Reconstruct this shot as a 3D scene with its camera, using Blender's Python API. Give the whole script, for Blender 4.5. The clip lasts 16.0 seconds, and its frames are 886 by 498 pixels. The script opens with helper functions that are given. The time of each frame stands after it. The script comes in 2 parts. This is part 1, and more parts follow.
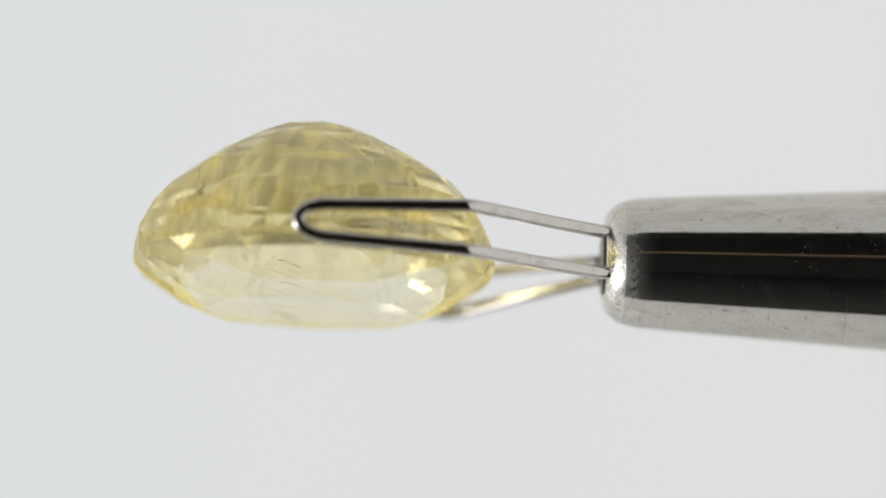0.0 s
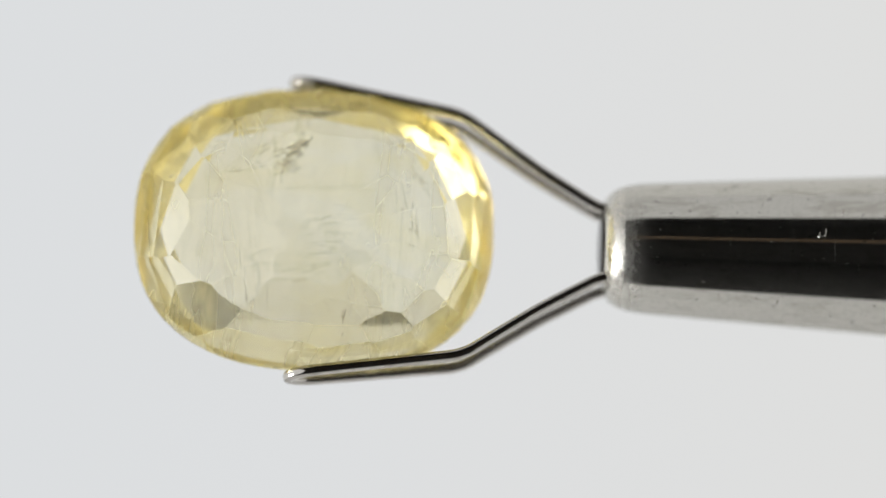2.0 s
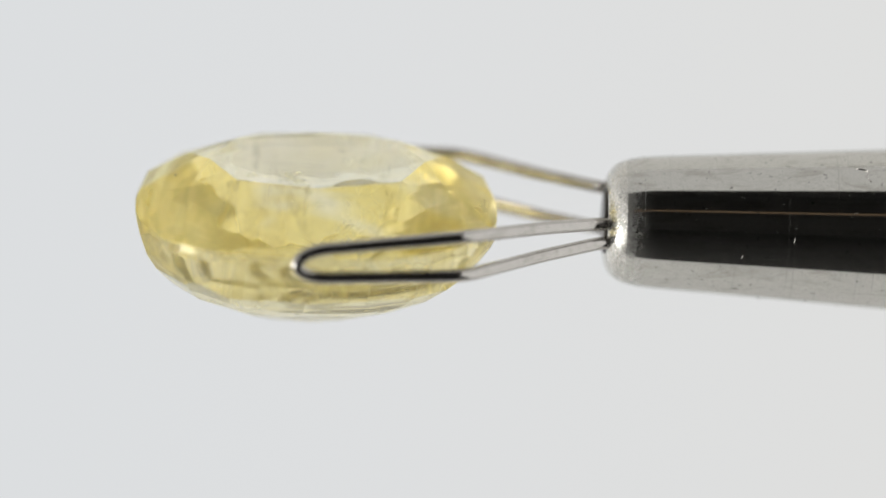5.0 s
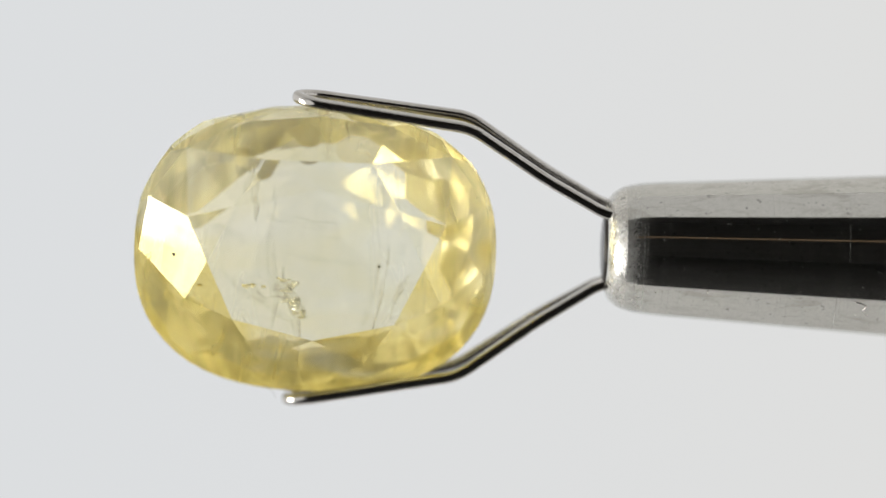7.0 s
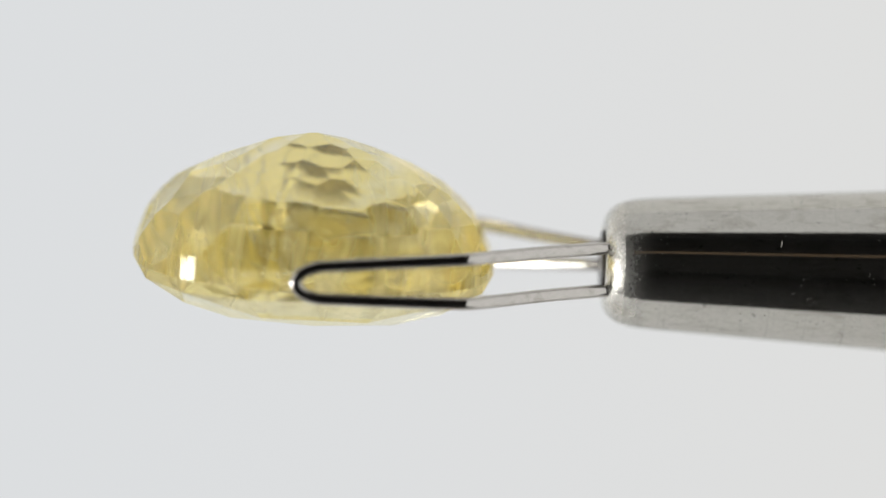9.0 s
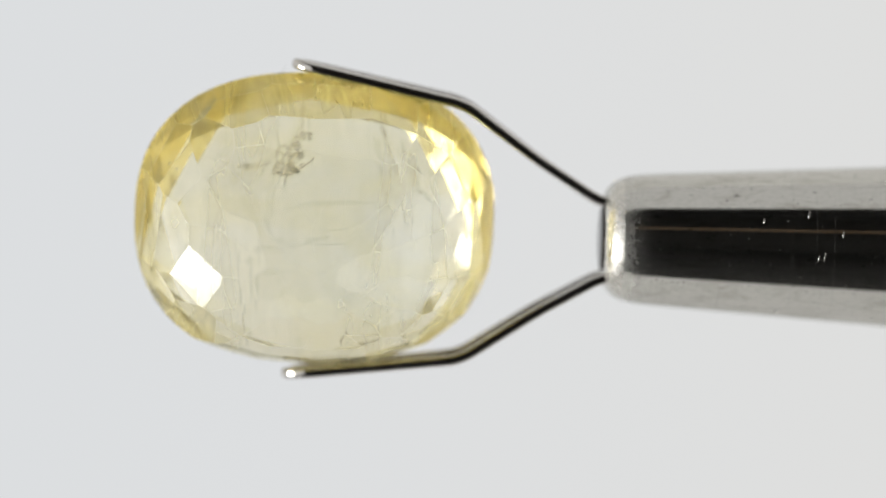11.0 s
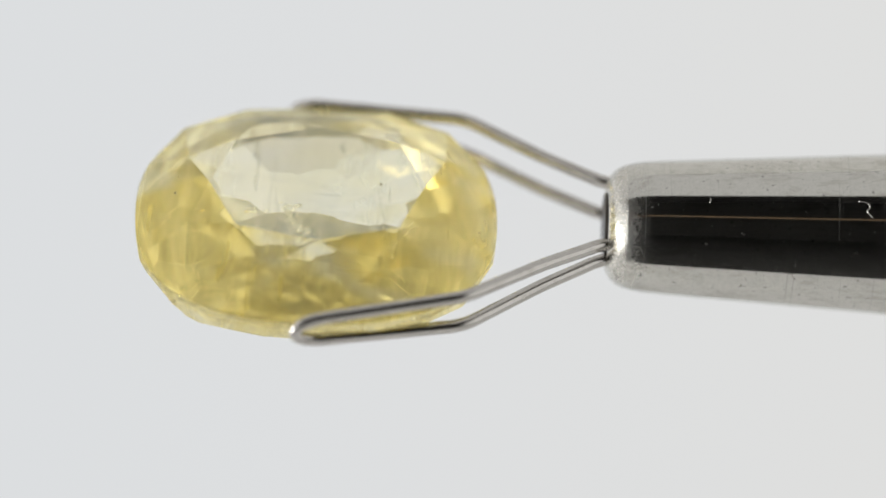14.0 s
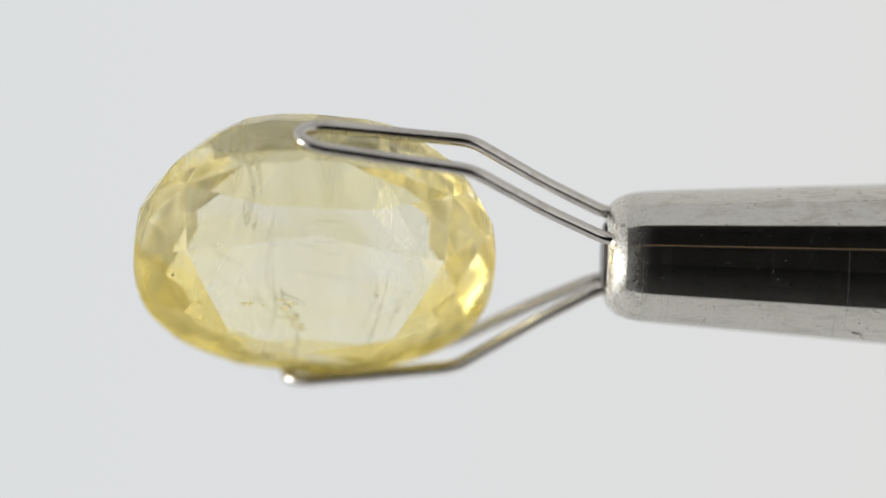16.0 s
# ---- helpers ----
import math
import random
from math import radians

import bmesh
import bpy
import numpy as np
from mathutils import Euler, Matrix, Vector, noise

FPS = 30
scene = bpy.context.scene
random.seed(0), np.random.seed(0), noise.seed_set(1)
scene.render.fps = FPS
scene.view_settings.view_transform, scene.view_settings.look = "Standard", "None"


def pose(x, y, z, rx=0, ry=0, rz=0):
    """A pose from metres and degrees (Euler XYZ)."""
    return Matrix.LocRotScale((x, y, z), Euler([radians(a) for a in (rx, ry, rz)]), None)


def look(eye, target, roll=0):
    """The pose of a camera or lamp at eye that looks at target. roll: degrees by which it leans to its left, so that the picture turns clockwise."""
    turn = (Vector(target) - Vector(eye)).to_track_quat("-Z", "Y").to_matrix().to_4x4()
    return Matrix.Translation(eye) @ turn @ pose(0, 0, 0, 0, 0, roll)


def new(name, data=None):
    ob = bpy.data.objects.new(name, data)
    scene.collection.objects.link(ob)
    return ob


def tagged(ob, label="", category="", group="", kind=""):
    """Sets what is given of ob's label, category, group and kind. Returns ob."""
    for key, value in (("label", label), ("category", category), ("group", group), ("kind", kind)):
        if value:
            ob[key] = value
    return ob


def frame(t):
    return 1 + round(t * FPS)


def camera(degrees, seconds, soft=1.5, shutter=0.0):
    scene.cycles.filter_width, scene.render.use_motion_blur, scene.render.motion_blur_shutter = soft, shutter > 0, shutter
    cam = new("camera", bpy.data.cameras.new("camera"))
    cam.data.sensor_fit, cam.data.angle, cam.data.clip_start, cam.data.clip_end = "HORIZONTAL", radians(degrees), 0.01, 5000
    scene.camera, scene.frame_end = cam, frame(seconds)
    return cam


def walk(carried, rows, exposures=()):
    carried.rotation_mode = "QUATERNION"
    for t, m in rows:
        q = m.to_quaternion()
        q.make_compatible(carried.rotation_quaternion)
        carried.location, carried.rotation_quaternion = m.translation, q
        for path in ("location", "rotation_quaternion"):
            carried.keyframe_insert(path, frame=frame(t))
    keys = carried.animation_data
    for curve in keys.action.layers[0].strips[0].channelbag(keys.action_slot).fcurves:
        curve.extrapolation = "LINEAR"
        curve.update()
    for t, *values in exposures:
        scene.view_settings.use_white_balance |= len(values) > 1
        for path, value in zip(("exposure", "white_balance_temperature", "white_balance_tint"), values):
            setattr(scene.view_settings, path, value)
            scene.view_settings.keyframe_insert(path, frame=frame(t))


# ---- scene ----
# ---- camera ----
# A long macro lens that stands still in front of a lit white tent.
U = 12.0e-3 / 637            # one unit of the plan, in metres: the stone is 12 mm long
FOV = 6.0
DIST = 784 * U / math.tan(radians(FOV / 2))
cam = camera(FOV, 16.0)
EYE = pose(0, -DIST, 0, 90, 0, 0)
walk(cam, [(0.0, EYE), (16.0, EYE)])
cam.data.dof.use_dof = True
cam.data.dof.focus_distance = DIST - 0.0019
cam.data.dof.aperture_fstop = 18

# ---- world ----
world = bpy.data.worlds.new("world")
scene.world = world
world.use_nodes = True
world.node_tree.nodes["Background"].inputs[0].default_value = (0.02, 0.02, 0.02, 1)
world.node_tree.nodes["Background"].inputs[1].default_value = 0.2


# ---- materials ----
def material(name):
    m = bpy.data.materials.new(name)
    m.use_nodes = True
    nt = m.node_tree
    nt.nodes.clear()
    out = nt.nodes.new("ShaderNodeOutputMaterial")
    return m, nt, out


def node(nt, kind, **values):
    n = nt.nodes.new("ShaderNode" + kind)
    for key, v in values.items():
        n.inputs[key.replace("_", " ")].default_value = v
    return n


def coords(nt, scale):
    tc = nt.nodes.new("ShaderNodeTexCoord")
    mp = nt.nodes.new("ShaderNodeMapping")
    mp.inputs["Scale"].default_value = scale
    nt.links.new(tc.outputs["Object"], mp.inputs["Vector"])
    return mp.outputs["Vector"]


def ramp(nt, source, stops):
    r = nt.nodes.new("ShaderNodeValToRGB")
    while len(r.color_ramp.elements) < len(stops):
        r.color_ramp.elements.new(0.5)
    for e, (p, c) in zip(r.color_ramp.elements, stops):
        e.position, e.color = p, (*c, 1) if len(c) == 3 else c
    nt.links.new(source, r.inputs["Fac"])
    return r.outputs["Color"]


def plain(name, colour, rough=0.6, metal=0.0, grain=0.0, scale=400):
    m, nt, out = material(name)
    p = node(nt, "BsdfPrincipled", Roughness=rough, Metallic=metal)
    n = node(nt, "TexNoise", Scale=1.0, Detail=6.0)
    nt.links.new(coords(nt, (scale,) * 3), n.inputs["Vector"])
    lo = tuple(c * (1 - grain) for c in colour)
    hi = tuple(min(1, c * (1 + grain)) for c in colour)
    nt.links.new(ramp(nt, n.outputs["Fac"], [(0.3, lo), (0.7, hi)]), p.inputs["Base Color"])
    nt.links.new(p.outputs[0], out.inputs["Surface"])
    return m


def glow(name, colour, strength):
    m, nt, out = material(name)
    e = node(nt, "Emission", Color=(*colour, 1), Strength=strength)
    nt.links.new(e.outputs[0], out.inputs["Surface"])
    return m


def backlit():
    """Self-glowing acrylic; lamplight that is cooler to the west is put into its colour."""
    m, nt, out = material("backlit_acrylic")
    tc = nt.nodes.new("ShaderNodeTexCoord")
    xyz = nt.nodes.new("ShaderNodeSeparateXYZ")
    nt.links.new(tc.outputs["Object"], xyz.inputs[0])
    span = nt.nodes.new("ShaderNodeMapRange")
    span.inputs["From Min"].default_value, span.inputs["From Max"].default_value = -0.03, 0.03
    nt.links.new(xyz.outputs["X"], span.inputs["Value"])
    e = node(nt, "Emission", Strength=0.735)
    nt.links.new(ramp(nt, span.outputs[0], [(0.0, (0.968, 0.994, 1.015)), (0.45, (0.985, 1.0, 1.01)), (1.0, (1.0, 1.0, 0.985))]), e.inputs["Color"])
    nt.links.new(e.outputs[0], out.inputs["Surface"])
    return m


BACKLIT = backlit()
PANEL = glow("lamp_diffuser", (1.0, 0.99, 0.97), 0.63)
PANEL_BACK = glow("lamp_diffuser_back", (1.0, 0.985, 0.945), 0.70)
# the sides emit by themselves, added to brighten the stone; no lamp stands behind
SIDE = glow("glowing_tent_side", (1.0, 0.995, 0.98), 0.92)
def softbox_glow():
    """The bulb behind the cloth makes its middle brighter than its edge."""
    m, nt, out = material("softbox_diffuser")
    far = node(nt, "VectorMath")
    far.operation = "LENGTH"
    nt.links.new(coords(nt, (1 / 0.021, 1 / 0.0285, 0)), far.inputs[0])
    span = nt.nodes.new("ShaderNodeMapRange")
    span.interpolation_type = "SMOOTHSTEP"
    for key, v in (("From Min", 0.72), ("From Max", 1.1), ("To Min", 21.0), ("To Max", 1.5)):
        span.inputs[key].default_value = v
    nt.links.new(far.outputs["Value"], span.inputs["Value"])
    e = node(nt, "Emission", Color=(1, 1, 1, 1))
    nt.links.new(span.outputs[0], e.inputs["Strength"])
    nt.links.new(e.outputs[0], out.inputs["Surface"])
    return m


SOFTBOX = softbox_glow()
FABRIC = plain("white_tent_fabric", (0.75, 0.745, 0.73), 0.9, grain=0.03)
DARK = plain("black_room_paint", (0.05, 0.046, 0.042), 0.8, grain=0.2, scale=30)
TABLE = plain("black_table_top", (0.018, 0.017, 0.016), 0.7, grain=0.3, scale=60)
STRIP = glow("warm_strip_glow", (1.0, 0.68, 0.42), 0.21)
HOUSING = plain("black_housing", (0.03, 0.03, 0.03), 0.5, grain=0.2)


def steel(name, base, rough, dull, rings, pitted=0.39, mouth=0.0):
    """Handled steel: polished, with dull smears, turning lines and dark pits."""
    m, nt, out = material(name)
    pits = node(nt, "TexNoise", Scale=1.0, Detail=3.0, Roughness=0.6)
    nt.links.new(coords(nt, (4200, 5200, 5200)), pits.inputs["Vector"])
    dark = tuple(c * 0.5 for c in base)
    colour = ramp(nt, pits.outputs["Fac"], [(pitted - 0.10, dark), (pitted, base), (0.8, tuple(c * 0.93 for c in base))])
    smudge = node(nt, "TexNoise", Scale=1.0, Detail=6.0, Roughness=0.75, Distortion=0.5)
    nt.links.new(coords(nt, (600, 1700, 1700)), smudge.inputs["Vector"])
    shade = ramp(nt, smudge.outputs["Fac"], [(0.36, (0.83, 0.82, 0.80)), (0.5, (1, 1, 1))])
    both = nt.nodes.new("ShaderNodeMix")
    both.data_type, both.blend_type = "RGBA", "MULTIPLY"
    both.inputs[0].default_value = 1.0
    nt.links.new(colour, both.inputs[6])
    nt.links.new(shade, both.inputs[7])
    colour = both.outputs[2]
    smear = node(nt, "TexNoise", Scale=1.0, Detail=9.0, Roughness=0.72, Distortion=0.4)
    nt.links.new(coords(nt, (7500, 5500, 5500)), smear.inputs["Vector"])
    worn = ramp(nt, smear.outputs["Fac"], [(0.44, (dull * 0.12,) * 3), (0.56, (dull,) * 3), (0.74, (dull * 2.4,) * 3)])
    lines = node(nt, "TexNoise", Scale=1.0, Detail=3.0, Roughness=0.8)
    nt.links.new(coords(nt, (8000, 60, 60)), lines.inputs["Vector"])
    cut = ramp(nt, lines.outputs["Fac"], [(0.60, (0, 0, 0)), (0.76, (rings,) * 3)])
    add = node(nt, "Math")
    add.operation = "ADD"
    add.use_clamp = True
    nt.links.new(worn, add.inputs[0])
    nt.links.new(cut, add.inputs[1])
    # bright flecks where the polish is chipped
    chips = node(nt, "TexNoise", Scale=1.0, Detail=2.0, Roughness=0.5)
    nt.links.new(coords(nt, (6500, 8500, 8500)), chips.inputs["Vector"])
    fleck = ramp(nt, chips.outputs["Fac"], [(0.70, (0, 0, 0)), (0.75, (rings,) * 3)])
    plus = node(nt, "Math")
    plus.operation = "ADD"
    plus.use_clamp = True
    nt.links.new(add.outputs[0], plus.inputs[0])
    nt.links.new(fleck, plus.inputs[1])
    add = plus
    # filed round the mouth: the wear fades out unevenly along the tube
    tc = nt.nodes.new("ShaderNodeTexCoord")
    xyz = nt.nodes.new("ShaderNodeSeparateXYZ")
    nt.links.new(tc.outputs["Object"], xyz.inputs[0])
    ragged = node(nt, "Math")
    ragged.operation = "MULTIPLY_ADD"
    ragged.inputs[1].default_value = 110 * U
    nt.links.new(smear.outputs["Fac"], ragged.inputs[0])
    nt.links.new(xyz.outputs["X"], ragged.inputs[2])
    fade = nt.nodes.new("ShaderNodeMapRange")
    fade.interpolation_type = "SMOOTHSTEP"
    for key, v in (("From Min", 360 * U), ("From Max", 425 * U), ("To Min", mouth), ("To Max", 0.0)):
        fade.inputs[key].default_value = v
    nt.links.new(ragged.outputs[0], fade.inputs["Value"])
    filed = node(nt, "Math")
    filed.operation = "ADD"
    filed.use_clamp = True
    nt.links.new(add.outputs[0], filed.inputs[0])
    nt.links.new(fade.outputs[0], filed.inputs[1])
    add = filed
    sharp = node(nt, "BsdfPrincipled", Metallic=1.0, Roughness=rough)
    soft = node(nt, "BsdfPrincipled", Metallic=1.0, Roughness=0.48)
    bump = node(nt, "Bump", Strength=0.10, Distance=3e-6)
    nt.links.new(lines.outputs["Fac"], bump.inputs["Height"])
    for p in (sharp, soft):
        nt.links.new(colour, p.inputs["Base Color"])
        nt.links.new(bump.outputs[0], p.inputs["Normal"])
    mix = node(nt, "MixShader")
    nt.links.new(add.outputs[0], mix.inputs[0])
    nt.links.new(sharp.outputs[0], mix.inputs[1])
    nt.links.new(soft.outputs[0], mix.inputs[2])
    nt.links.new(mix.outputs[0], out.inputs["Surface"])
    return m


TUBE_STEEL = steel("worn_polished_steel", (0.615, 0.607, 0.568), 0.07, 0.045, 0.30, 0.375, 0.42)
RIM_STEEL = steel("filed_steel_rim", (0.68, 0.665, 0.62), 0.26, 0.45, 0.6)
WIRE_STEEL = steel("spring_steel", (0.56, 0.54, 0.51), 0.05, 0.03, 0.1, 0.28)
CORE = plain("dark_core", (0.035, 0.03, 0.025), 0.35, 0.6, grain=0.3)


def gem_material(name, pale, deep, rough, haze, silk_pale=(1.0, 0.97, 0.78), silk_deep=(1.0, 0.92, 0.54), banded=0.0, streaks=1.0):
    """Sapphire: clear, with pale and deep yellow zones and a little silk."""
    m, nt, out = material(name)
    zones = node(nt, "TexNoise", Scale=1.0, Detail=2.0, Roughness=0.5, Distortion=0.8)
    nt.links.new(coords(nt, (170, 300, 300)), zones.inputs["Vector"])
    # the stone is deeper yellow towards one long side
    tc = nt.nodes.new("ShaderNodeTexCoord")
    xyz = nt.nodes.new("ShaderNodeSeparateXYZ")
    nt.links.new(tc.outputs["Object"], xyz.inputs[0])
    y_shift = node(nt, "Math")
    y_shift.operation = "MULTIPLY_ADD"
    y_shift.inputs[1].default_value = banded / (259 * U)
    nt.links.new(xyz.outputs["Y"], y_shift.inputs[0])
    nt.links.new(zones.outputs["Fac"], y_shift.inputs[2])
    amount = y_shift.outputs[0]
    tint = ramp(nt, amount, [(0.42, pale), (0.57, deep)])
    g = node(nt, "BsdfGlass", Roughness=rough, IOR=1.765)
    nt.links.new(tint, g.inputs["Color"])
    silk = node(nt, "BsdfTranslucent")
    pale_silk = ramp(nt, amount, [(0.42, silk_pale), (0.57, silk_deep)])
    nt.links.new(pale_silk, silk.inputs["Color"])
    cloud = node(nt, "TexNoise", Scale=1.0, Detail=4.0, Roughness=0.55, Distortion=0.7)
    nt.links.new(coords(nt, (800, 170, 170)), cloud.inputs["Vector"])
    fac = ramp(nt, cloud.outputs["Fac"], [(0.34, (haze * (1 - 0.7 * streaks),) * 3), (0.52, (haze,) * 3), (0.68, (haze * (1 + 1.3 * streaks),) * 3)])
    mix = node(nt, "MixShader")
    nt.links.new(fac, mix.inputs[0])
    nt.links.new(g.outputs[0], mix.inputs[1])
    nt.links.new(silk.outputs[0], mix.inputs[2])
    nt.links.new(mix.outputs[0], out.inputs["Surface"])
    return m


# tints differ by facet group, in place of absorption along the light's path
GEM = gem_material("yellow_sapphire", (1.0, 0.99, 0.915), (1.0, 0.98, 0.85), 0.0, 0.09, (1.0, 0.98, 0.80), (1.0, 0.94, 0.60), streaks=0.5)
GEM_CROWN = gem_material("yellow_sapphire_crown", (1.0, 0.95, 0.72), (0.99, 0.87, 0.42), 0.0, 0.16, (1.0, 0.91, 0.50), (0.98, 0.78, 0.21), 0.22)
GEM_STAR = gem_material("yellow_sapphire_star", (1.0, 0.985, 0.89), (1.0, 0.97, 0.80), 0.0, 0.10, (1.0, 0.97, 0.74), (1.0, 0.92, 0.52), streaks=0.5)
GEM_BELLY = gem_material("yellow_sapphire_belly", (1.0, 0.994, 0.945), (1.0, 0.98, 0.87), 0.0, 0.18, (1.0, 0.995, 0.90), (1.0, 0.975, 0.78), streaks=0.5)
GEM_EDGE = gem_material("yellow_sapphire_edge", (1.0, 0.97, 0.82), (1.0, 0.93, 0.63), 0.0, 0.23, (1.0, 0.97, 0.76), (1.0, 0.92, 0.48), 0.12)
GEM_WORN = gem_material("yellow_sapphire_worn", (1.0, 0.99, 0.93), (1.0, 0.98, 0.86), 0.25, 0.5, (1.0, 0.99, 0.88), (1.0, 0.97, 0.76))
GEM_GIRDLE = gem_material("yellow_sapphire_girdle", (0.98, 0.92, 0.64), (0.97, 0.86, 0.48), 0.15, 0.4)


# ---- mesh helpers ----
def part(name, bm, mat, parent=None, label=""):
    me = bpy.data.meshes.new(name)
    bm.to_mesh(me)
    bm.free()
    me.materials.append(mat)
    ob = new(name, me)
    if parent:
        ob.parent = parent
    return tagged(ob, label)


def box_bm(x0, y0, z0, x1, y1, z1, bevel=0.0):
    bm = bmesh.new()
    bmesh.ops.create_cube(bm, size=1, matrix=Matrix.Translation(((x0 + x1) / 2, (y0 + y1) / 2, (z0 + z1) / 2)) @ Matrix.Diagonal((x1 - x0, y1 - y0, z1 - z0, 1)))
    if bevel:
        bmesh.ops.bevel(bm, geom=bm.edges[:], offset=bevel, segments=3, profile=0.5, affect="EDGES")
    return bm


def lathe_bm(profile, steps, oy=0.0, oz=0.0, smooth=True, closed=True, caps=True):
    """A body turned about the x axis from (x, radius) pairs."""
    bm = bmesh.new()
    rings = []
    for x, r in profile:
        rings.append([bm.verts.new((x, oy + r * math.cos(a), oz + r * math.sin(a))) for a in (2 * math.pi * i / steps for i in range(steps))])
    pairs = list(zip(rings, rings[1:] + rings[:1])) if closed else list(zip(rings, rings[1:]))
    for p, q in pairs:
        for i in range(steps):
            j = (i + 1) % steps
            f = bm.faces.new((p[i], p[j], q[j], q[i]))
            f.smooth = smooth
    if caps and not closed:
        bm.faces.new(rings[0])
        bm.faces.new(rings[-1])
    bmesh.ops.recalc_face_normals(bm, faces=bm.faces[:])
    return bm


def sweep_bm(points, radius, steps=14, face=None, thick=1.0, square=2.0):
    """A wire along a path of points; face: the way its flat side looks, square: 2 for a round section, more for a flatter one."""
    bm = bmesh.new()
    pts = [Vector(p) for p in points]
    up, rings = Vector(face) if face else None, []
    for i, p in enumerate(pts):
        d = (pts[min(i + 1, len(pts) - 1)] - pts[max(i - 1, 0)]).normalized()
        base = d.orthogonal() if up is None else Vector(face) if face else up
        up = (base - d * base.dot(d)).normalized()
        side = d.cross(up)
        loop = []
        for k in range(steps):
            c, s = math.cos(2 * math.pi * k / steps), math.sin(2 * math.pi * k / steps)
            r = radius * (abs(c) ** square + abs(s) ** square) ** (-1 / square)
            loop.append(bm.verts.new(p + side * r * c + up * r * s * thick))
        rings.append(loop)
    for p, q in zip(rings, rings[1:]):
        for i in range(steps):
            j = (i + 1) % steps
            bm.faces.new((p[i], p[j], q[j], q[i])).smooth = True
    bm.faces.new(rings[0])
    bm.faces.new(rings[-1])
    bmesh.ops.recalc_face_normals(bm, faces=bm.faces[:])
    return bm


def rounded(points, radius, steps=7):
    """A path through points with its inner corners rounded."""
    pts = [Vector(p) for p in points]
    path = [pts[0]]
    for a, b, c in zip(pts, pts[1:], pts[2:]):
        d0, d1 = (a - b), (c - b)
        r = min(radius, d0.length * 0.48, d1.length * 0.48)
        p, q = b + d0.normalized() * r, b + d1.normalized() * r
        for i in range(steps + 1):
            t = i / steps
            path.append(p * (1 - t) ** 2 + b * 2 * t * (1 - t) + q * t * t)
    return path + [pts[-1]]


# ---- the light tent and the dark room ----
W, H, BACK = 0.12, 0.10, 0.16
TH = 0.004
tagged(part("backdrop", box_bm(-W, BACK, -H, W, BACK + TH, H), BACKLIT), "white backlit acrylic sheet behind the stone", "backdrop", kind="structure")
tagged(part("floor", box_bm(-W, -0.042, -H - TH, W, BACK + TH, -H), FABRIC), "white fabric floor of a light tent", "floor", kind="structure")
tagged(part("wall_east", box_bm(W, -0.14, -H, W + TH, BACK + TH, H), SIDE), "white tent side with a glow added to brighten the stone", "wall", kind="structure")
tagged(part("wall_west", box_bm(-W - TH, -0.22, -H, -W, BACK + TH, H), SIDE), "white tent side with a glow added to brighten the stone", "wall", kind="structure")
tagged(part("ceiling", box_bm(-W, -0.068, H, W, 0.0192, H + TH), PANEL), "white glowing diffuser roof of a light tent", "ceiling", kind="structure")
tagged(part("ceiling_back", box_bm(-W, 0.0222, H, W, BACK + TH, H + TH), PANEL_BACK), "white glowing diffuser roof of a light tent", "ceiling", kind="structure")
tagged(part("trim", box_bm(-W, 0.0192, H - 0.001, W, 0.0222, H + TH), FABRIC), "sewn seam across the tent roof", "trim", kind="structure")
R = 0.46
tagged(part("wall_south", box_bm(-R, -R - 0.02, -R, R, -R, R), DARK), "black painted wall of a dark room", "wall", kind="structure")
tagged(part("wall_north", box_bm(-R, R, -R, R, R + 0.02, R), DARK), "black painted wall of a dark room", "wall", kind="structure")
tagged(part("wall_room_east", box_bm(R, -R, -R, R + 0.02, R, R), DARK), "black painted wall of a dark room", "wall", kind="structure")
tagged(part("wall_room_west", box_bm(-R - 0.02, -R, -R, -R, R, R), DARK), "black painted wall of a dark room", "wall", kind="structure")
tagged(part("ceiling_room", box_bm(-R, -R, R, R, R, R + 0.02), DARK), "black painted ceiling of a dark room", "ceiling", kind="structure")
tagged(part("ground", box_bm(-R, -R, -H - 0.03, R, R, -H - TH), TABLE), "black table top under the light tent", "ground", kind="structure")

# unseen glowing strip, added to give the tube its thin warm mirrored line
strip = tagged(new("glow_strip"), "unseen warm glowing strip added for the line mirrored in the tube", "lamp")
part("diffuser", box_bm(-0.35, -0.432, 0.150, 0.35, -0.43, 0.163), STRIP, strip, "warm glowing face")
part("housing", box_bm(-0.36, -R, 0.146, 0.36, -0.432, 0.167, 0.003), HOUSING, strip)

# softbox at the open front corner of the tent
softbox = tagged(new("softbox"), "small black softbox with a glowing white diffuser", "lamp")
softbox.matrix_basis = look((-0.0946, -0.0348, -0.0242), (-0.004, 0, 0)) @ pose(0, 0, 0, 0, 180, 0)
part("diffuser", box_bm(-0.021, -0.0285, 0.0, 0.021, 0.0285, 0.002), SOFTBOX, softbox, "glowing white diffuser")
bm = box_bm(-0.023, -0.032, -0.016, 0.023, 0.032, -0.002, 0.002)
part("housing", bm, HOUSING, softbox)

# ---- the tweezers ----
def P(x, y, z):
    return Vector((x * U, y * U, z * U))


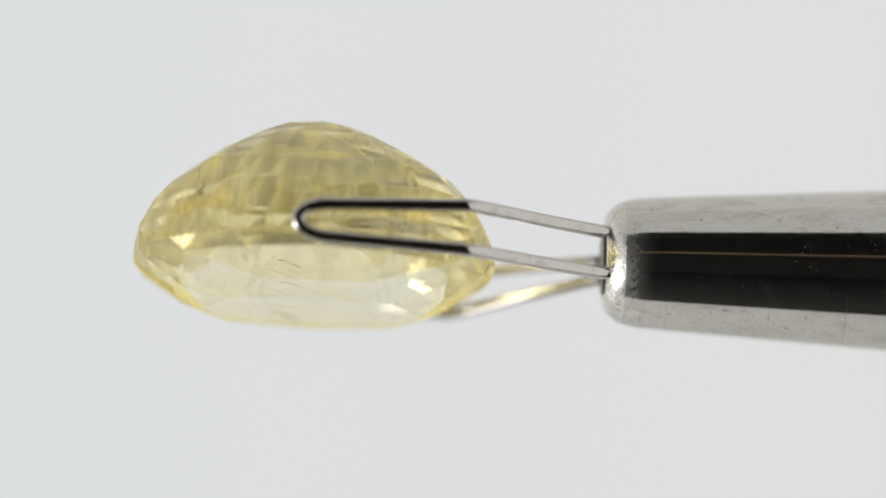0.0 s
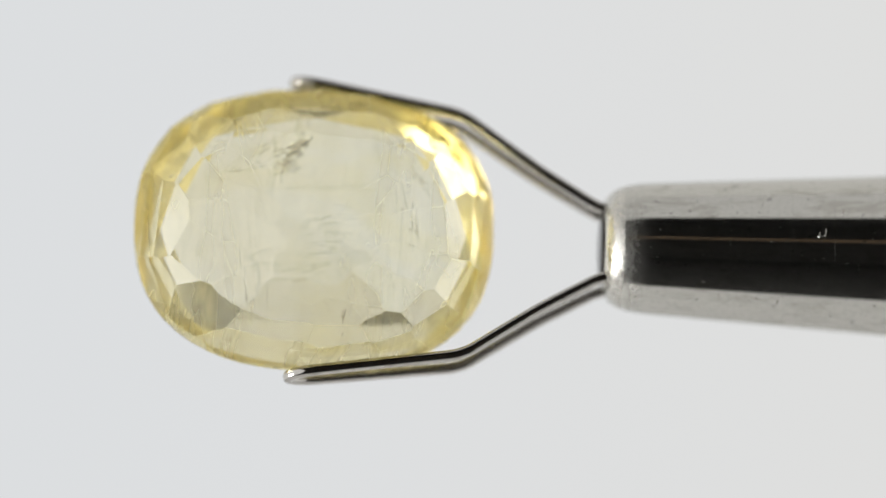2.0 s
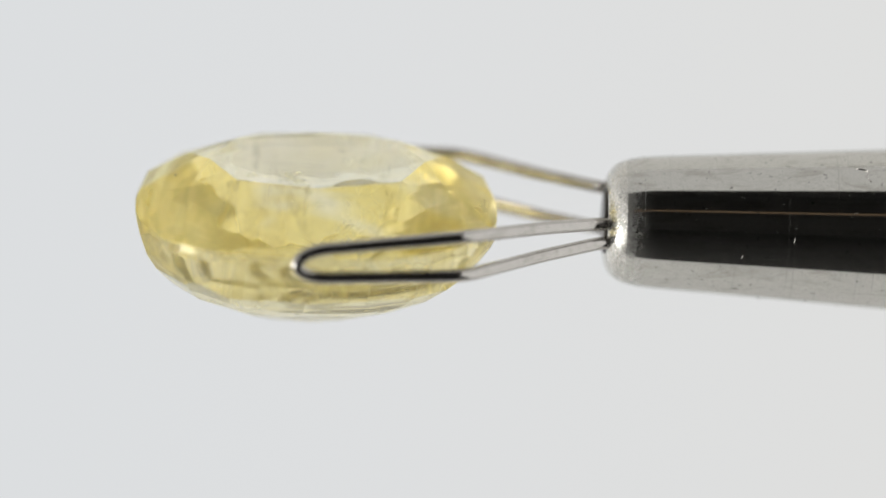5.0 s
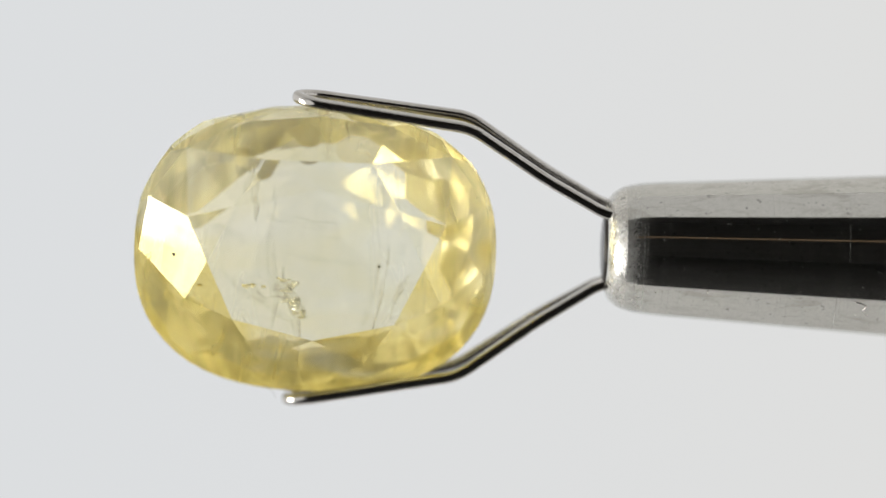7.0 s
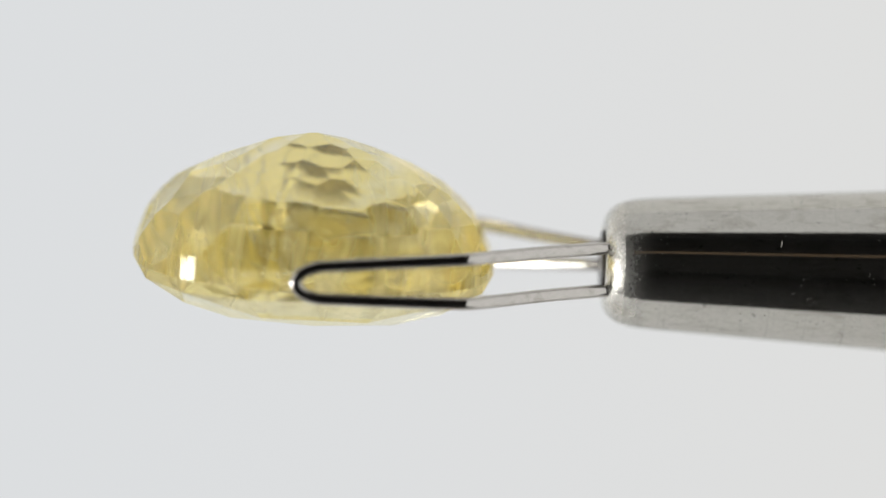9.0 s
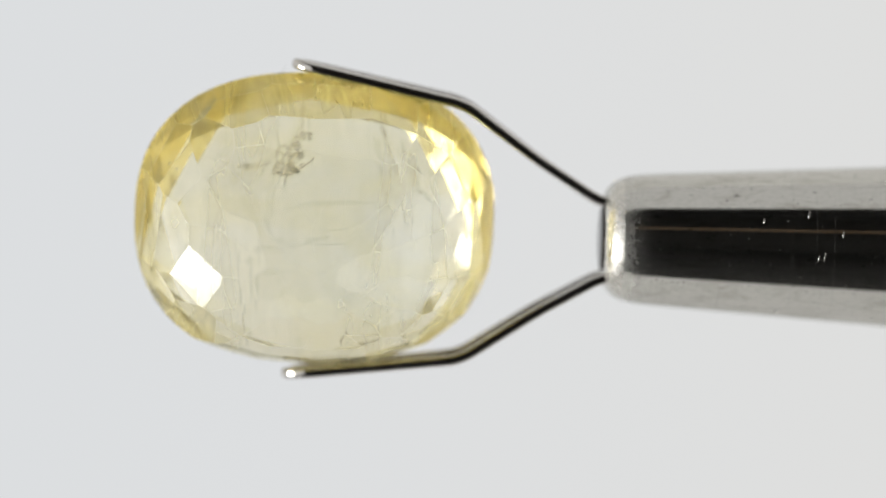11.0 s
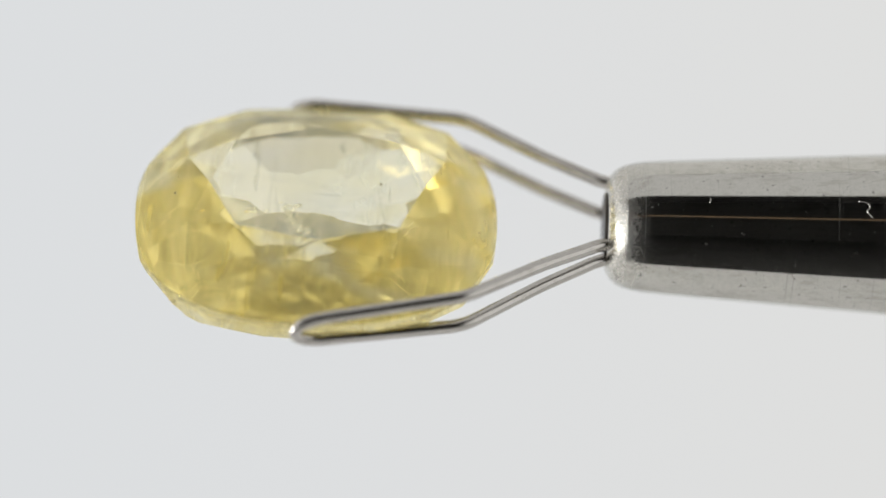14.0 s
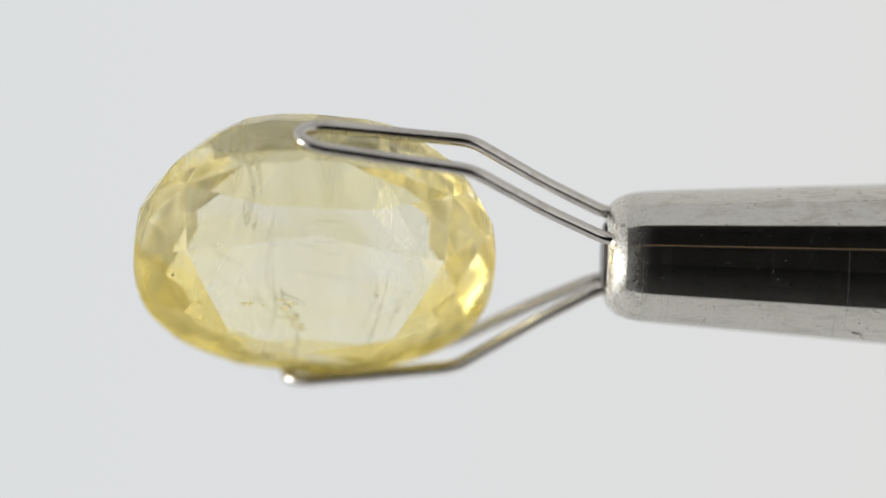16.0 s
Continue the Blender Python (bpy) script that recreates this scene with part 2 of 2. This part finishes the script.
def prong_path(tip, b_plus, b_minus, e_plus, e_minus):
    """One sprung wire: out of the tube, round a flat loop and back."""
    tip, bp, bn, ep, en = (Vector(p) for p in (tip, b_plus, b_minus, e_plus, e_minus))
    n = (bp - bn).normalized()
    deep = Vector((130, 0, 0))
    mid = (bp + bn) / 2
    ax = (tip - mid).normalized()
    half = (bp - bn).length / 2
    w = half * 0.74
    out = []
    for i in range(19):
        a = math.pi * i / 18
        out.append(tip - ax * 58 * (1 - math.sin(a)) + n * w * math.cos(a))
    bow = Vector((0, -6 if mid.y > 0 else 6, 0))
    leg1 = rounded([ep + deep, ep, ep * 0.55 + bp * 0.45 + bow, bp, out[0] + (bp - out[0]) * 0.25, out[0]], 26)
    leg2 = rounded([out[-1], out[-1] + (bn - out[-1]) * 0.25, bn, en * 0.55 + bn * 0.45 + bow, en, en + deep], 26)
    return [p * U for p in leg1[:-1] + out + leg2[1:]]


PRONG_A = ((-266, -258.6, -27), (38, -219, 14), (38, -222, -66), (287, -64, 3), (287, -71, -72))
PRONG_B = ((-265, 291, -61), (32, 232, -25), (32, 228, -97), (282, 64, -25), (283, 58, -58))
WIRE = 11.2 * U
AXY, AXZ = -1.4 * U, -38.5 * U

tweezers = tagged(new("tweezers"), "steel prong tweezers with two sprung wire loops holding a stone", "tweezers")
RIM = ((420, 58), (300, 58), (290, 60), (286.5, 66), (286, 73), (287.5, 80), (291.5, 88.5), (298, 96.5), (307, 103.5), (318, 108.5))
TUBE = ((318, 108.5), (328, 111.6), (340, 114.2), (354, 116.3), (370, 117.8), (386, 118.9), (402, 119.9), (784, 143), (1400, 168), (6300, 170), (6300, 100))
part("tube", lathe_bm([(x * U, r * U) for x, r in TUBE], 128, AXY, AXZ, closed=False, caps=False), TUBE_STEEL, tweezers, "scratched polished steel tube")
part("rim", lathe_bm([(x * U, r * U) for x, r in RIM], 128, AXY, AXZ, closed=False, caps=False), RIM_STEEL, tweezers, "rounded filed mouth of the tube")
def on_tube(x, a, lift):
    r = (143 + (x - 784) * 0.0604 + lift) * U
    return (x * U, AXY + r * math.sin(radians(a)), AXZ - r * math.cos(radians(a)))


hair = [on_tube(x, a, 0.4) for x, a in ((721, 18.5), (729, 19), (737, 20), (742, 22), (739, 24), (735, 25.5), (738, 27.5), (743, 29), (744, 31))]
part("scratch", sweep_bm(rounded(hair, 6 * U, 4), 1.3 * U, 6), WIRE_STEEL, tweezers, "bright curled scratch")
for x, a, length in ((640, 150, 14), (560, 155, 9), (700, 165, 12), (520, 95, 8), (610, 80, 10), (460, 20, 8), (658, 183.5, 12), (669, 182.5, 15), (590, 240, 12)):
    part("scratch", sweep_bm([on_tube(x, a, 0.2), on_tube(x + 1.5, a - length * 0.2, 0.4), on_tube(x + 2, a - length * 0.4, 0.2)], 1.0 * U, 6), WIRE_STEEL, tweezers, "fine bright scratch")
part("core", lathe_bm([(x * U, r * U) for x, r in ((281, 48), (282, 56), (285, 58.5), (415, 58.5))], 48, AXY, AXZ, closed=False), CORE, tweezers, "dark core in the tube's mouth")
part("prong", sweep_bm(prong_path(*PRONG_A), WIRE, 28, (0.12, -1, 0.05), 0.85, 3.0), WIRE_STEEL, tweezers, "bent steel wire loop")
part("prong", sweep_bm(prong_path(*PRONG_B), WIRE, 28, (0.18, 1, -0.05), 0.85, 3.0), WIRE_STEEL, tweezers, "bent steel wire loop")


# ---- the stone ----
GEM_AT = (-227, 17, -55)
LX, LY = 319, 259


def oval(a, k, p=2.42):
    """A point of the oval outline at the angle a, k times its size."""
    c, s = math.cos(a), math.sin(a)
    r = (abs(c) ** p + abs(s) ** p) ** (-1 / p)
    return LX * k * r * c, LY * k * r * s


def ring(n, k, z, shift=0.0):
    out = []
    for i in range(n):
        a = 2 * math.pi * (i + shift) / n
        x, y = oval(a, k)
        out.append((x, y, z))
    return out


COLUMNS = (0, 29, 47, 64, 81, 98, 115, 132, 150, 180, 210, 229, 246, 263, 280, 297, 314, 332)
ROWS = ((1.0, 9), (0.955, 50), (0.86, 103), (0.73, 145), (0.56, 179), (0.38, 208), (0.20, 230), (0.0, 245))


def leaned(k, a, z):
    """A point of the pavilion: its tip lies off the middle."""
    x, y = oval(radians(a), k)
    lean = (z / 222) ** 2
    return Vector((x - 8 * lean, y * (1 - 0.3 * lean if y > 0 else 1) - 60 * lean, z))


# broad facets that close one end of the stone: a point on each and the way it faces
END_FACETS = (((-209, -206, 57), (-0.582, -0.643, 0.497)), ((-208, -40, 168), (-0.583, -0.205, 0.786)), ((-208.5, 4, 169.2), (-0.583, 0.10, 0.806)),
              ((-241, 70.7, 123.3), (-0.577, 0.38, 0.722)), ((-238.6, 182, 48.2), (-0.576, 0.66, 0.48)), ((-256.6, 129, -37.6), (-0.565, 0.50, -0.656)))
LEFT_OUT = {(0, 229), (1, 229), (3, 180), (2, 150), (1, 132)}


def ground(bm, at, n):
    """Grinds one flat facet on the stone."""
    bmesh.ops.bisect_plane(bm, geom=bm.verts[:] + bm.edges[:] + bm.faces[:], dist=1e-9, plane_co=at * U, plane_no=n, clear_outer=True)
    rim = [e for e in bm.edges if e.is_boundary]
    if rim:
        bmesh.ops.edgeloop_fill(bm, edges=rim)


def stone_bm():
    """The stone as a cutter makes it: a blank whose belly is ground flat facet by facet, in rows."""
    pts = [(x, y * 0.895, z) for x, y, z in ring(8, 0.596, -88.5, 0.0)]      # table
    edge = [(x, y, z - 4 * abs(x) / 227) for x, y, z in ring(8, 0.745, -64, 0.5)]   # ends of the star facets
    edge += ring(16, 0.975, -20, 0.0)                                       # girdle, crown side
    pts += [(x, y, z + 0.055 * y * abs(x) / 319) for x, y, z in edge]          # the ends are cut a little askew
    pts += ring(64, 1.0, -2, 0.0) + ring(64, 1.0, 9, 0.0) + ring(64, 0.99, 260, 0.0)
    bm = bmesh.new()
    for p in pts:
        bm.verts.new(Vector(p) * U)
    bmesh.ops.convex_hull(bm, input=bm.verts[:])
    bmesh.ops.delete(bm, geom=[v for v in bm.verts if not v.link_faces], context="VERTS")
    bmesh.ops.dissolve_limit(bm, angle_limit=radians(1.6), verts=bm.verts[:], edges=bm.edges[:])
    rnd = random.Random(12)
    for r, ((k0, z0), (k1, z1)) in enumerate(zip(ROWS, ROWS[1:])):
        half = [c for i, c in enumerate(COLUMNS) if r < 5 or i % 2 == 0]
        for c in half:
            a = c + rnd.uniform(-2, 2)
            if (r, c) in LEFT_OUT:
                continue
            low, high = leaned(k0, a, z0), leaned(k1, a, z1)
            side = leaned((k0 + k1) / 2, a + 8, (z0 + z1) / 2) - leaned((k0 + k1) / 2, a - 8, (z0 + z1) / 2)
            n = side.cross(high - low).normalized()
            n = (n + Vector([rnd.gauss(0, 0.018) for _ in range(3)])).normalized()
            at = (low + high) / 2 + n * rnd.uniform(-1.2, 1.2)
            ground(bm, at, n)
    for at, n in END_FACETS:
        ground(bm, Vector(at), Vector(n).normalized())
    bmesh.ops.remove_doubles(bm, verts=bm.verts[:], dist=0.3 * U)
    bmesh.ops.dissolve_degenerate(bm, dist=0.1 * U, edges=bm.edges[:])
    bmesh.ops.recalc_face_normals(bm, faces=bm.faces[:])
    return bm


def wear_edges(bm):
    """Rubs down the edges between the facets; the new narrow faces take the second material slot."""
    sharp = [e for e in bm.edges if len(e.link_faces) == 2 and e.calc_face_angle() > radians(2.5) and e.calc_length() > 8 * U and (e.verts[0].co.z + e.verts[1].co.z) / 2 > 14 * U]
    made = bmesh.ops.bevel(bm, geom=sharp, offset=1.1 * U, segments=1, profile=0.5, affect="EDGES", clamp_overlap=True)
    for f in made["faces"]:
        f.material_index = 1


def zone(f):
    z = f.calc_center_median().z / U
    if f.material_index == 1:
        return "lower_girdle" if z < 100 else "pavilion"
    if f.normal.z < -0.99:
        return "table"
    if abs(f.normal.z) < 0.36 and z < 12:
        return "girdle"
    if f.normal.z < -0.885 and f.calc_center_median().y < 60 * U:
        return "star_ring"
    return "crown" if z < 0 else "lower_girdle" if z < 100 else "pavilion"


STONE = stone_bm()
wear_edges(STONE)
gemstone = tagged(new("gemstone"), "pale yellow oval faceted sapphire held between wire prongs", "gemstone")
GEM_POSE = Matrix.Translation(P(*GEM_AT)) @ pose(0, 0, 0, -1.8, 1.0, 0)
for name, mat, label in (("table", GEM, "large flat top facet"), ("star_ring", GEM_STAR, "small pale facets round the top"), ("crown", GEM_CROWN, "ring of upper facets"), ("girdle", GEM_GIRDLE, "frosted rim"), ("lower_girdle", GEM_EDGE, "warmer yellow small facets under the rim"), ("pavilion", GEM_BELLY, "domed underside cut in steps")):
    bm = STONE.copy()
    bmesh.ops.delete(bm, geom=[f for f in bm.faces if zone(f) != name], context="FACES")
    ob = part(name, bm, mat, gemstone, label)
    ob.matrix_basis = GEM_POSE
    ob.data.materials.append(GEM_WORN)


# ---- flaws inside the stone ----
def flake_bm(size, wide, seed, thick=1.2, bend=0.25):
    """A thin healed crack: a ragged lens, a little bent."""
    rnd = random.Random(seed)
    bm = bmesh.new()
    n, rows = 22, 4
    off = rnd.uniform(0, 50)
    for side in (1, -1):
        rings = []
        for j in range(rows + 1):
            f = j / rows
            loop = []
            for i in range(n):
                a = 2 * math.pi * i / n
                r = size * f * (0.75 + 0.45 * noise.noise((math.cos(a) * 1.6 + off, math.sin(a) * 1.6, 0.3)))
                x, y = r * math.cos(a), r * math.sin(a) * wide
                z = bend * size * noise.noise((x / size + off, y / size, 1.7)) + side * thick * (1 - f)
                loop.append(bm.verts.new((x * U, y * U, z * U)))
                if j == 0:
                    break
            rings.append(loop)
        for j in range(rows):
            for i in range(n):
                k = (i + 1) % n
                if j == 0:
                    bm.faces.new((rings[0][0], rings[1][i], rings[1][k]))
                else:
                    bm.faces.new((rings[j][i], rings[j + 1][i], rings[j + 1][k], rings[j][k]))
    bmesh.ops.remove_doubles(bm, verts=bm.verts[:], dist=1e-7)
    bmesh.ops.recalc_face_normals(bm, faces=bm.faces[:])
    for f in bm.faces:
        f.smooth = True
    return bm


def speck_bm(size, seed):
    bm = bmesh.new()
    bmesh.ops.create_icosphere(bm, subdivisions=2, radius=size * U)
    for v in bm.verts:
        v.co *= 1 + 0.35 * noise.noise(v.co / (size * U) * 1.3 + Vector((seed, 0, 0)))
    return bm


def flaw_material(name, colour, cover, rough):
    m, nt, out = material(name)
    clear = node(nt, "BsdfTransparent")
    d = node(nt, "BsdfTranslucent", Color=(*colour, 1))
    if rough < 0.2:
        d = node(nt, "BsdfGlossy", Color=(*colour, 1), Roughness=0.10)
    n = node(nt, "TexNoise", Scale=1.0, Detail=6.0, Roughness=0.7)
    nt.links.new(coords(nt, (1500, 1500, 1500)), n.inputs["Vector"])
    fac = ramp(nt, n.outputs["Fac"], [(0.40, (0, 0, 0)), (0.72, (cover,) * 3)])
    mix = node(nt, "MixShader")
    nt.links.new(fac, mix.inputs[0])
    nt.links.new(clear.outputs[0], mix.inputs[1])
    nt.links.new(d.outputs[0], mix.inputs[2])
    nt.links.new(mix.outputs[0], out.inputs["Surface"])
    return m


VEIL = flaw_material("healed_crack", (0.95, 0.90, 0.68), 0.15, 0.3)
GLINT = flaw_material("open_crack", (0.98, 0.98, 0.96), 2.2, 0.12)
WISP = flaw_material("white_feather", (1.0, 0.99, 0.94), 0.40, 0.3)
STAIN = flaw_material("iron_stain", (0.42, 0.30, 0.06), 0.7, 0.5)
DUSK = flaw_material("needle_and_reflection", (0.30, 0.26, 0.10), 0.30, 0.5)
SPECK = plain("dark_crystal", (0.16, 0.13, 0.07), 0.4)


def flaw(name, bm, mat, x, y, z, rx=0, ry=0, rz=0, label=""):
    part(name, bm, mat, gemstone, label).matrix_basis = GEM_POSE @ Matrix.Translation(P(x, y, z)) @ pose(0, 0, 0, rx, ry, rz)


for k, (x, y, z, r) in enumerate(((-249, -2, -56, 2.4), (111, -2, -86, 2.3), (70, -95, -58, 1.1), (92, -108, -50, 1.0), (-60, 70, 120, 1.3), (-95, 60, 130, 1.2), (60, -60, 150, 1.2))):
    flaw("speck", speck_bm(r, k), SPECK, x, y, z, label="dark crystal speck")
rnd = random.Random(31)
for k in range(54):
    # glassy open cracks strung along one line under the table, nearly in one plane
    along = rnd.gauss(0, 19)
    x, y = -38 + along * 0.5 + rnd.gauss(0, 7), 70 + along
    if k > 45:
        x, y = rnd.choice((-222, -205, -110, -92)) + rnd.gauss(0, 5), 50 + rnd.gauss(0, 6)
    flaw("crack", flake_bm(rnd.uniform(3, 9.5), rnd.uniform(0.45, 0.8), 20 + k, 0.12, 0.05), GLINT, x, y, -46 + rnd.uniform(-14, 14),
         rnd.uniform(3, 22), 16.6 + rnd.gauss(0, 1.2), 0, "tiny bright crack")
for k, (x, y, z, size, wide, rx, ry, rz) in enumerate((
        (-30, 120, -14, 120, 0.42, 86, 5, 84), (112, 70, -10, 125, 0.40, 84, -3, 92),
        (-46, 60, -30, 42, 0.5, 20, 30, 40), (-100, -120, 70, 95, 0.38, 85, 4, 90), (150, 60, -10, 55, 0.3, 70, 20, 110))):
    flaw("veil", flake_bm(size, wide, 90 + k), WISP, x, y, z, rx, ry, rz, "white feathery crack")
for k, (x, y, z, size, wide, rx, ry, rz) in enumerate((
        (-85, 0, 20, 150, 0.30, 85, 5, 88), (105, 10, 10, 140, 0.25, 84, -4, 92), (-100, 84, 80, 120, 0.16, 60, 10, 27),
        (20, 10, 60, 90, 0.12, 20, 0, 4), (-40, -60, 40, 85, 0.16, 40, 0, 12), (172, 52, 80, 50, 0.2, 60, 10, -4), (-150, -40, -10, 60, 0.3, 30, 40, 5))):
    flaw("veil", flake_bm(size, wide, 40 + k), VEIL, x, y, z, rx, ry, rz, "pale healed crack")
# tufts of dark needles near the underside; their dark also imitates internal reflections
for x, y, z, tuft in ((-165, 112, 96, 6), (-70, 85, 112, 8), (-92, 192, 60, 7), (-120, 140, -20, 4), (-70, 225, -16, 4), (-262, -60, -20, 3)):
    for k in range(tuft):
        flaw("needle", flake_bm(rnd.uniform(8, 20), rnd.uniform(0.10, 0.3), 200 + k, 0.8, 0.3), DUSK, x + rnd.gauss(0, 16), y + rnd.gauss(0, 13), z + rnd.gauss(0, 7),
             rnd.uniform(10, 60), rnd.uniform(-20, 20), rnd.gauss(15, 30), "dark mark for needles and dark internal reflections")
for x, y, z, size in ((35, -22, 92, 22), (20, -50, 92, 34), (-8, -38, 98, 16)):
    flaw("needle", flake_bm(size, 0.07, int(size), 0.8, 0.08), DUSK, x, y, z, 8, 0, 4, "dark mark for needles and dark internal reflections")
flaw("stain", flake_bm(26, 0.35, 71), STAIN, 48, -170, 105, 60, 10, 85, "brown iron stain")
flaw("stain", flake_bm(30, 0.4, 72), STAIN, -35, 110, 150, 40, 0, 30, "brown iron stain")


# ---- movement ----
TILT, YAW, RISE = 1.75, 2.8, 23.0 * U
PHASE, SPEED = -10.8, 42.77


def motions():
    rows = []
    for i in range(65):
        t = i * 0.25
        rows.append((t, pose(0, 0, RISE) @ pose(0, 0, 0, 0, TILT, 0) @ pose(0, 0, 0, 0, 0, YAW) @ pose(0, 0, 0, PHASE + SPEED * t, 0, 0)))
    walk(tweezers, rows)
    walk(gemstone, rows)


motions()
